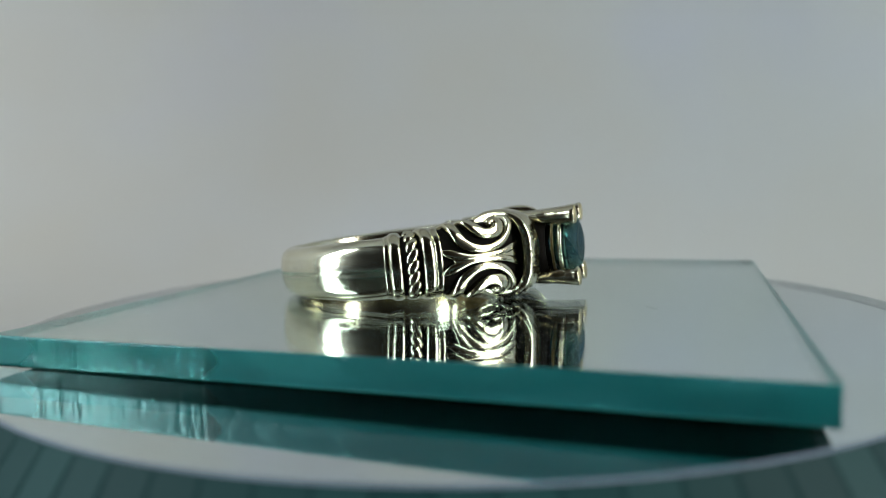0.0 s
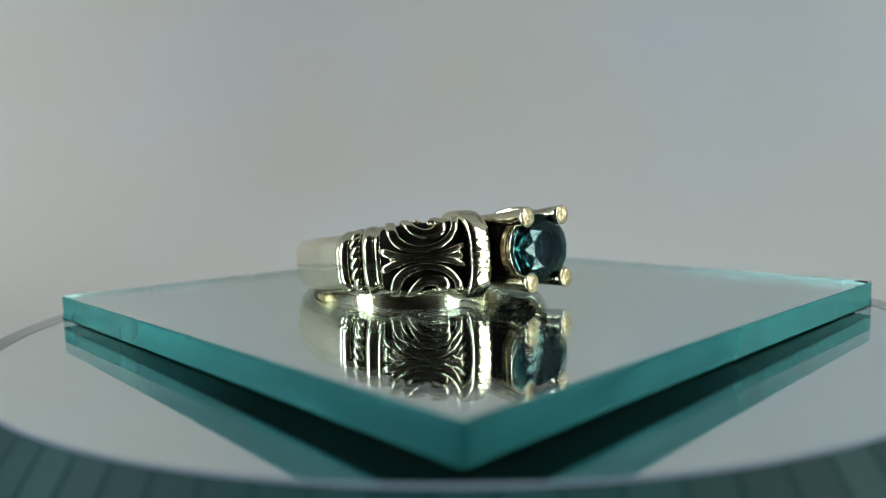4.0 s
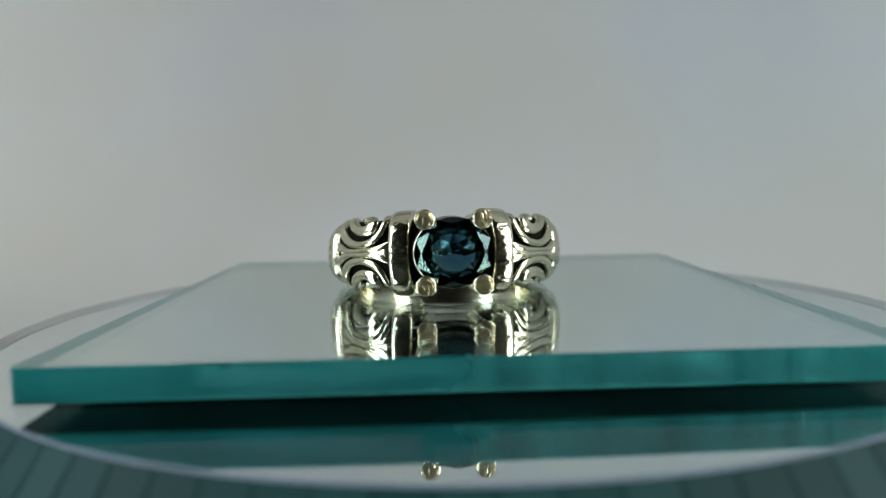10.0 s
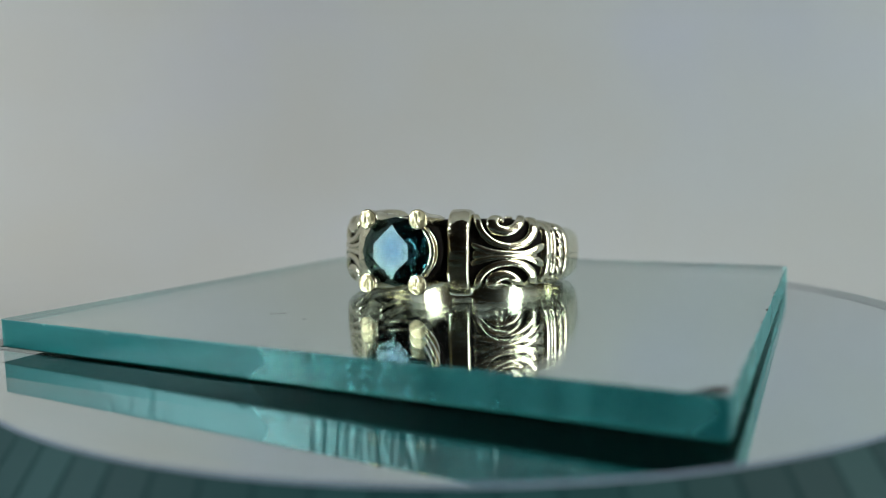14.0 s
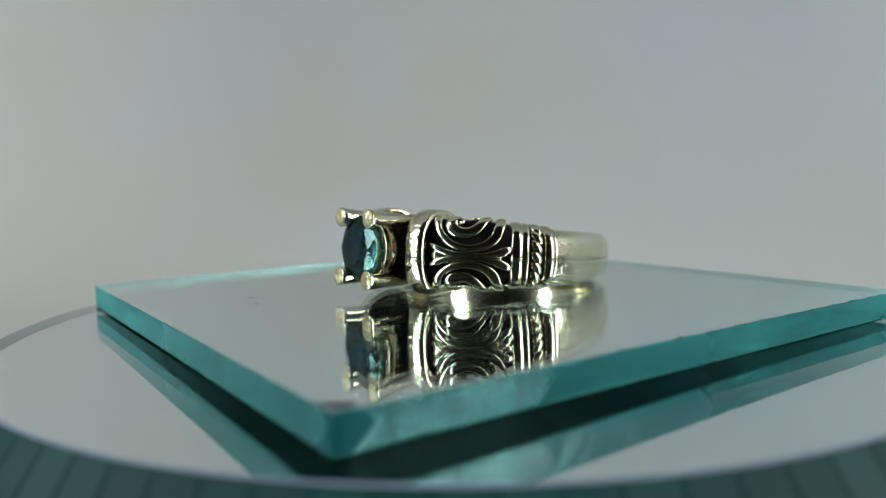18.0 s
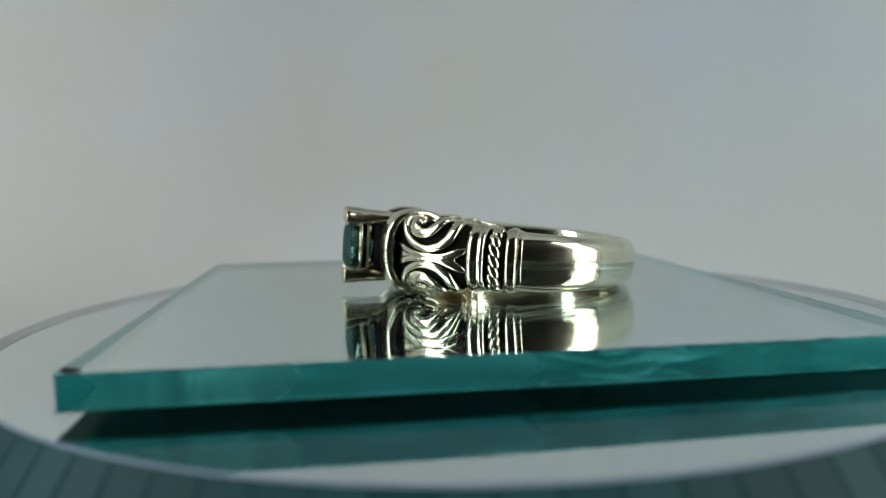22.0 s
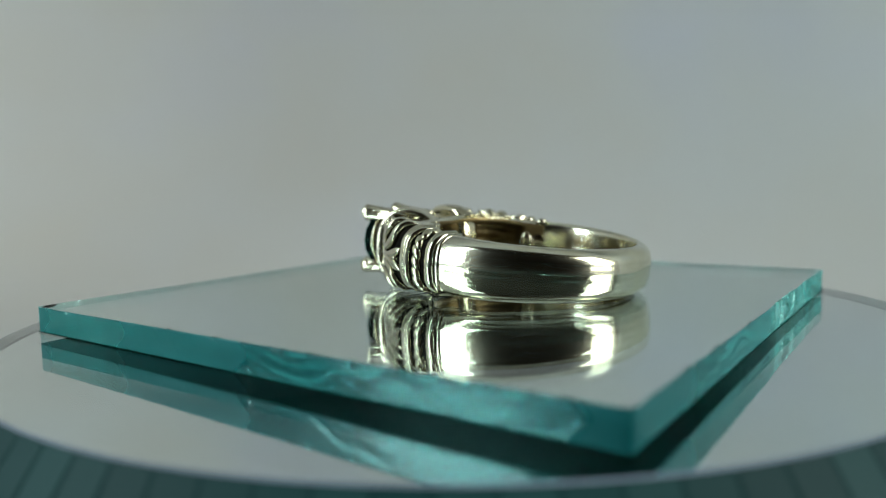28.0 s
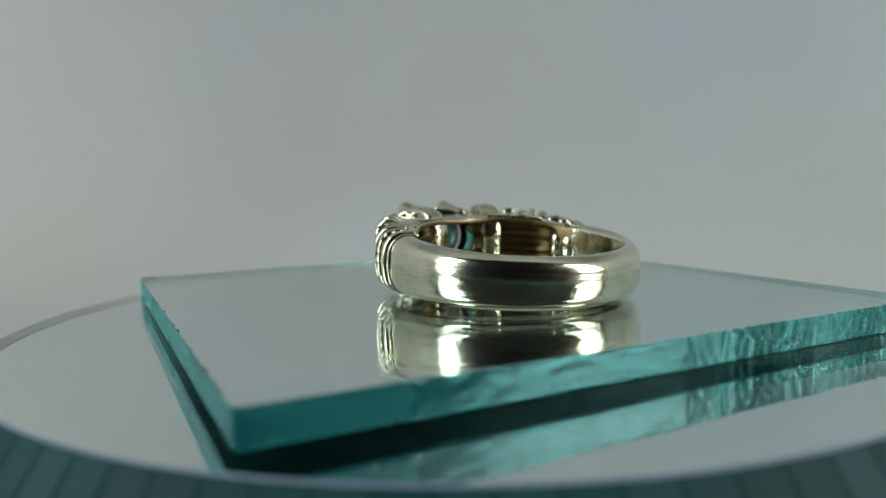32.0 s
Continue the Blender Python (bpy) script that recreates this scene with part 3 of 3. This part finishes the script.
for sg in (-1, 1):
    # plain beads, braid and flared lip at the end of each shoulder
    for p, hw, ht, shape in ((54.6, 0.62, 0.40, DOUBLE), (68.3, 0.41, 0.36, ROUND), (71.6, 0.22, 0.13, ROUND)):
        n = half_length(p) + 0.9
        part("bead_band", ribbon([(sg * p, -n + 2 * n * k / 40, hw, ht) for k in range(41)], profile=shape), RELIEF, ring)
    # collar round the shoulder beside the stone
    bm = bmesh.new()
    loops = []
    for k in range(48):
        t = 2 * math.pi * k / 48
        c, s = math.cos(t), math.sin(t)
        e = 0.78
        rr = 11.2 + 2.6 * math.copysign(abs(c) ** e, c)
        zz = lift(17) + (3.02 if s > 0 else 3.28) * math.copysign(abs(s) ** e, s)
        f = radians(sg * (17.0 + 0.6 * (1 - c)))
        d_out = Vector((math.sin(f) * c, -math.cos(f) * c, s)).normalized()
        d_side = Vector((math.cos(f), math.sin(f), 0))
        ctr = Vector((rr * math.sin(f), -rr * math.cos(f), zz))
        loops.append([(ctr + d_side * sg * q + d_out * h * (1 + 0.05 * math.sin(5 * t + sg))) * MM for q, h in COLLAR])
    loops.append(loops[0])
    loft(bm, loops)
    bmesh.ops.remove_doubles(bm, verts=bm.verts, dist=1e-7)
    bmesh.ops.recalc_face_normals(bm, faces=bm.faces)
    part("collar", bm, WORN, ring, "heavy worn silver collar")


def smooth_path(keys, n):
    """Points along a smooth curve through keys of equally many numbers."""
    keys = [np.array(k, float) for k in keys]
    pts = [2 * keys[0] - keys[1]] + keys + [2 * keys[-1] - keys[-2]]
    out = []
    for i in range(1, len(pts) - 2):
        a, b, c, d = pts[i - 1:i + 3]
        for j in range(n):
            t = j / n
            out.append(0.5 * (2 * b + (c - a) * t + (2 * a - 5 * b + 4 * c - d) * t * t + (3 * b - a - 3 * c + d) * t ** 3))
    out.append(keys[-1])
    return [tuple(float(v) for v in q) for q in out]


# leaf and scroll relief: (degrees from the stone, mm from the middle, half width, height)
LEAF = [(47.6, 0, 0.14, 0.28), (45.5, 0, 0.26, 0.36), (42, 0, 0.20, 0.40), (36, 0, 0.16, 0.42), (30, 0, 0.18, 0.40), (26, 0, 0.30, 0.36), (23.5, 0, 0.34, 0.34), (22, 0, 0.2, 0.28)]
LEAF_SIDE = [(51.6, 0.90, 0.07, 0.22), (50.2, 0.72, 0.22, 0.40), (48.0, 0.52, 0.28, 0.46), (45.2, 0.33, 0.24, 0.48), (41.0, 0.17, 0.17, 0.48), (36, 0.16, 0.18, 0.48), (30.5, 0.21, 0.20, 0.48), (26.5, 0.36, 0.22, 0.46), (23.8, 0.56, 0.22, 0.42), (21.4, 0.80, 0.15, 0.34)]
SCROLL = [(47.6, 3.9, 0.20, 0.10), (47.0, 2.9, 0.30, 0.44), (46.5, 2.20, 0.34, 0.50), (44.7, 1.45, 0.34, 0.52), (41, 0.88, 0.29, 0.52), (35.7, 0.66, 0.24, 0.52), (30.2, 0.88, 0.24, 0.52), (26.4, 1.42, 0.25, 0.52), (24.0, 2.2, 0.24, 0.48), (23.0, 3.0, 0.22, 0.38), (22.6, 3.8, 0.2, 0.12)]
CURL = [(42.6, 3.5, 0.14, 0.10), (41.6, 2.8, 0.24, 0.44), (40.2, 2.38, 0.30, 0.52), (38.0, 2.02, 0.32, 0.54), (35.0, 1.78, 0.33, 0.55), (32.0, 1.80, 0.36, 0.55), (29.8, 2.00, 0.42, 0.55), (29.2, 2.30, 0.40, 0.55), (30.6, 2.52, 0.27, 0.54), (32.4, 2.46, 0.20, 0.52), (33.0, 2.28, 0.12, 0.48)]
TIP = [(38.8, 3.9, 0.16, 0.06), (37.2, 3.3, 0.24, 0.26), (35.4, 2.95, 0.14, 0.24)]


bead = bmesh.new()
bmesh.ops.create_uvsphere(bead, u_segments=16, v_segments=10, radius=1.0 * MM)
bead_mesh = bpy.data.meshes.new("braid_bead")
bead.to_mesh(bead_mesh)
bead.free()
bead_mesh.materials.append(RELIEF)
for pl in bead_mesh.polygons:
    pl.use_smooth = True

for sg in (-1, 1):
    def at(keys, up):
        # the pattern of one shoulder is cast a little lower
        return [(sg * p, up * w - (0.28 * max(0.0, 1 - w / 3.0) if sg > 0 else 0.0), hw, ht) for p, w, hw, ht in smooth_path(keys, 6)]

    part("leaf", ribbon(at(LEAF, 1)), RELIEF, ring, "worn silver leaf stem")
    for up in (-1, 1):
        for nm, keys in (("leaf_side", LEAF_SIDE), ("scroll", SCROLL), ("curl", CURL), ("curl_tip", TIP)):
            part(nm, ribbon(at(keys, up)), RELIEF, ring)
    # braid between the bead bands
    for k in range(-4, 5):
        w = k * 0.80
        p0, p1 = section(sg * 61.8, w, 0.02), section(sg * 61.8, w + 0.01, 0.02)
        up_v = (p1 - p0).normalized()
        out_v = (section(sg * 61.8, w, 1.0) - section(sg * 61.8, w)).normalized()
        side = up_v.cross(out_v).normalized() * sg
        ob = new("braid_bead", bead_mesh)
        ob.parent = ring
        long_v = (side * 0.60 - up_v * 0.80).normalized()
        short_v = out_v.cross(long_v).normalized()
        rot = Matrix((long_v, short_v, out_v)).transposed().to_4x4()
        ob.matrix_local = Matrix.Translation(p0) @ rot @ Matrix.Diagonal((0.70, 0.42, 0.38, 1))

    # cast lumps inside the shoulder
    for p, z, wide, tall in ((59.5, 0.1, 0.62, 1.15), (67.0, -0.1, 0.85, 1.25)):
        f = radians(sg * p)
        ob = new("inner_bump", bead_mesh)
        ob.parent = ring
        ob.matrix_local = pose(R_IN * math.sin(f) * MM, -R_IN * math.cos(f) * MM, (z + lift(p)) * MM, 0, 0, sg * p) @ Matrix.Diagonal((wide, 0.26, tall, 1))
    # file notches along the inner rim of the shoulder
    for k in range(9):
        p = 17.5 + 3.6 * k + (0.7 if k % 2 else 0)
        f = radians(sg * p)
        ob = new("rim_bump", bead_mesh)
        ob.parent = ring
        ob.matrix_local = pose((R_IN + 0.45) * math.sin(f) * MM, -(R_IN + 0.45) * math.cos(f) * MM, (table(H_TABLE, p) - 0.05 + lift(p)) * MM, 12, 0, sg * p) @ Matrix.Diagonal((0.34 + 0.12 * (k % 3), 0.60, 0.11, 1))

# ---- the ring's head: stone, wires and claws ----
HEAD_Z = 0.23


def gem_mesh():
    bm = bmesh.new()

    def oval(n, k, r, off=0.0):
        return [Vector((3.05 * k * math.cos(2 * math.pi * (i + off) / n) - (r - 15.8) * 0.08, -r - 0.08 * 3.05 * k * math.cos(2 * math.pi * (i + off) / n), HEAD_Z + 2.70 * k * math.sin(2 * math.pi * (i + off) / n))) * MM for i in range(n)]
    for lp in (oval(8, 0.555, 16.60, 0.5), oval(8, 0.80, 16.36), oval(16, 1.0, 15.90), oval(16, 1.0, 15.78), oval(16, 0.86, 15.12, 0.5), oval(8, 0.60, 14.45), oval(8, 0.30, 14.1, 0.5), oval(6, 0.06, 13.95)):
        for q in lp:
            bm.verts.new(q)
    bmesh.ops.convex_hull(bm, input=bm.verts)
    bmesh.ops.dissolve_limit(bm, angle_limit=0.01, verts=bm.verts, edges=bm.edges)
    bmesh.ops.recalc_face_normals(bm, faces=bm.faces)
    return bm


part("gemstone", gem_mesh(), GEM, ring, "oval faceted teal-blue gemstone", smooth=False)


def oval_wire(r, k, thick, flat=1.0):
    bm = bmesh.new()
    loops = []
    for i in range(49):
        t = 2 * math.pi * i / 48
        c = Vector((3.05 * k * math.cos(t), -r, HEAD_Z + 2.70 * k * math.sin(t)))
        out = Vector((math.cos(t), 0, math.sin(t)))
        loops.append([(c + out * thick * math.cos(q) + Vector((0, thick * flat * math.sin(q), 0))) * MM for q in [2 * math.pi * j / 10 for j in range(10)]])
    loft(bm, loops)
    bmesh.ops.remove_doubles(bm, verts=bm.verts, dist=1e-7)
    bmesh.ops.recalc_face_normals(bm, faces=bm.faces)
    return bm


for wire_r, wire_k, wire_t in ((15.22, 0.965, 0.16), (14.60, 0.94, 0.10)):
    part("gallery_wire", oval_wire(wire_r, wire_k, wire_t, 1.1), RELIEF if wire_r > 15 else SHADED_TARNISH, ring, "silver gallery wire under the stone")
part("basket", oval_wire(12.75, 0.95, 0.30, 4.6), OXIDE, ring, "blackened basket base")
rnd = random.Random(5)
for sx in (-1, 1):
    for sz in (-1, 1):
        bm = bmesh.new()
        loops = []
        for k in range(17):
            u = k / 16
            r = 11.6 + 5.15 * u
            x = sx * (1.70 + 0.50 * u ** 1.5)
            z = HEAD_Z + sz * (2.30 + 0.20 * u ** 1.5)
            rad = 0.64 + 0.20 * u ** 3
            if k == 16:
                rad, r = rad * 0.86, r - 0.26
            loops.append([Vector((x + rad * math.cos(q) * rnd.uniform(0.95, 1.05), -r, z + rad * math.sin(q) * rnd.uniform(0.95, 1.05))) * MM for q in [2 * math.pi * j / 14 for j in range(14)]])
        loft(bm, loops, caps=True)
        bmesh.ops.recalc_face_normals(bm, faces=bm.faces)
        claw = part("prong", bm, WORN, ring, "worn silver claw")
        tip = bmesh.new()
        end = [q - Vector((0, 0.012 * MM, 0)) for q in loops[-1]]
        mid = end[0].lerp(end[7], 0.5)
        dome = [[mid + (q - mid) * k * rnd.uniform(0.94, 1.04) - Vector((0, (h + rnd.uniform(-0.025, 0.025)) * MM, 0)) for q in end] for k, h in ((1.0, 0.0), (0.94, 0.07), (0.70, 0.12), (0.36, 0.14))]
        loft(tip, dome, caps=True)
        bmesh.ops.triangulate(tip, faces=tip.faces)
        bmesh.ops.recalc_face_normals(tip, faces=tip.faces)
        part("claw_tip", tip, FILED, claw, "filed rough claw end", smooth=False)


# ---- what turns ----
def motions():
    def spin(t):
        return pose(0, 0, 0, 0, 0, -TURN_RATE * (t - T_ZERO))
    times = [0.0, 0.1, 0.5] + list(range(1, 32)) + [31.5, 31.9, 32.0]
    at_rest = {
        round_mirror: pose(0, 0, Z_DISC),
        square: pose(0, 0, 0.03 * MM, -0.11, 0.08, 0),
        ring: pose(RING_X * MM, RING_Y * MM, RING_Z * MM, 0, 0, HEAD_TURN) @ pose(0, 0, 0, RING_TILT, 0, 0),
    }
    for thing, base in at_rest.items():
        walk(thing, [(t, spin(t) @ base) for t in times])


motions()
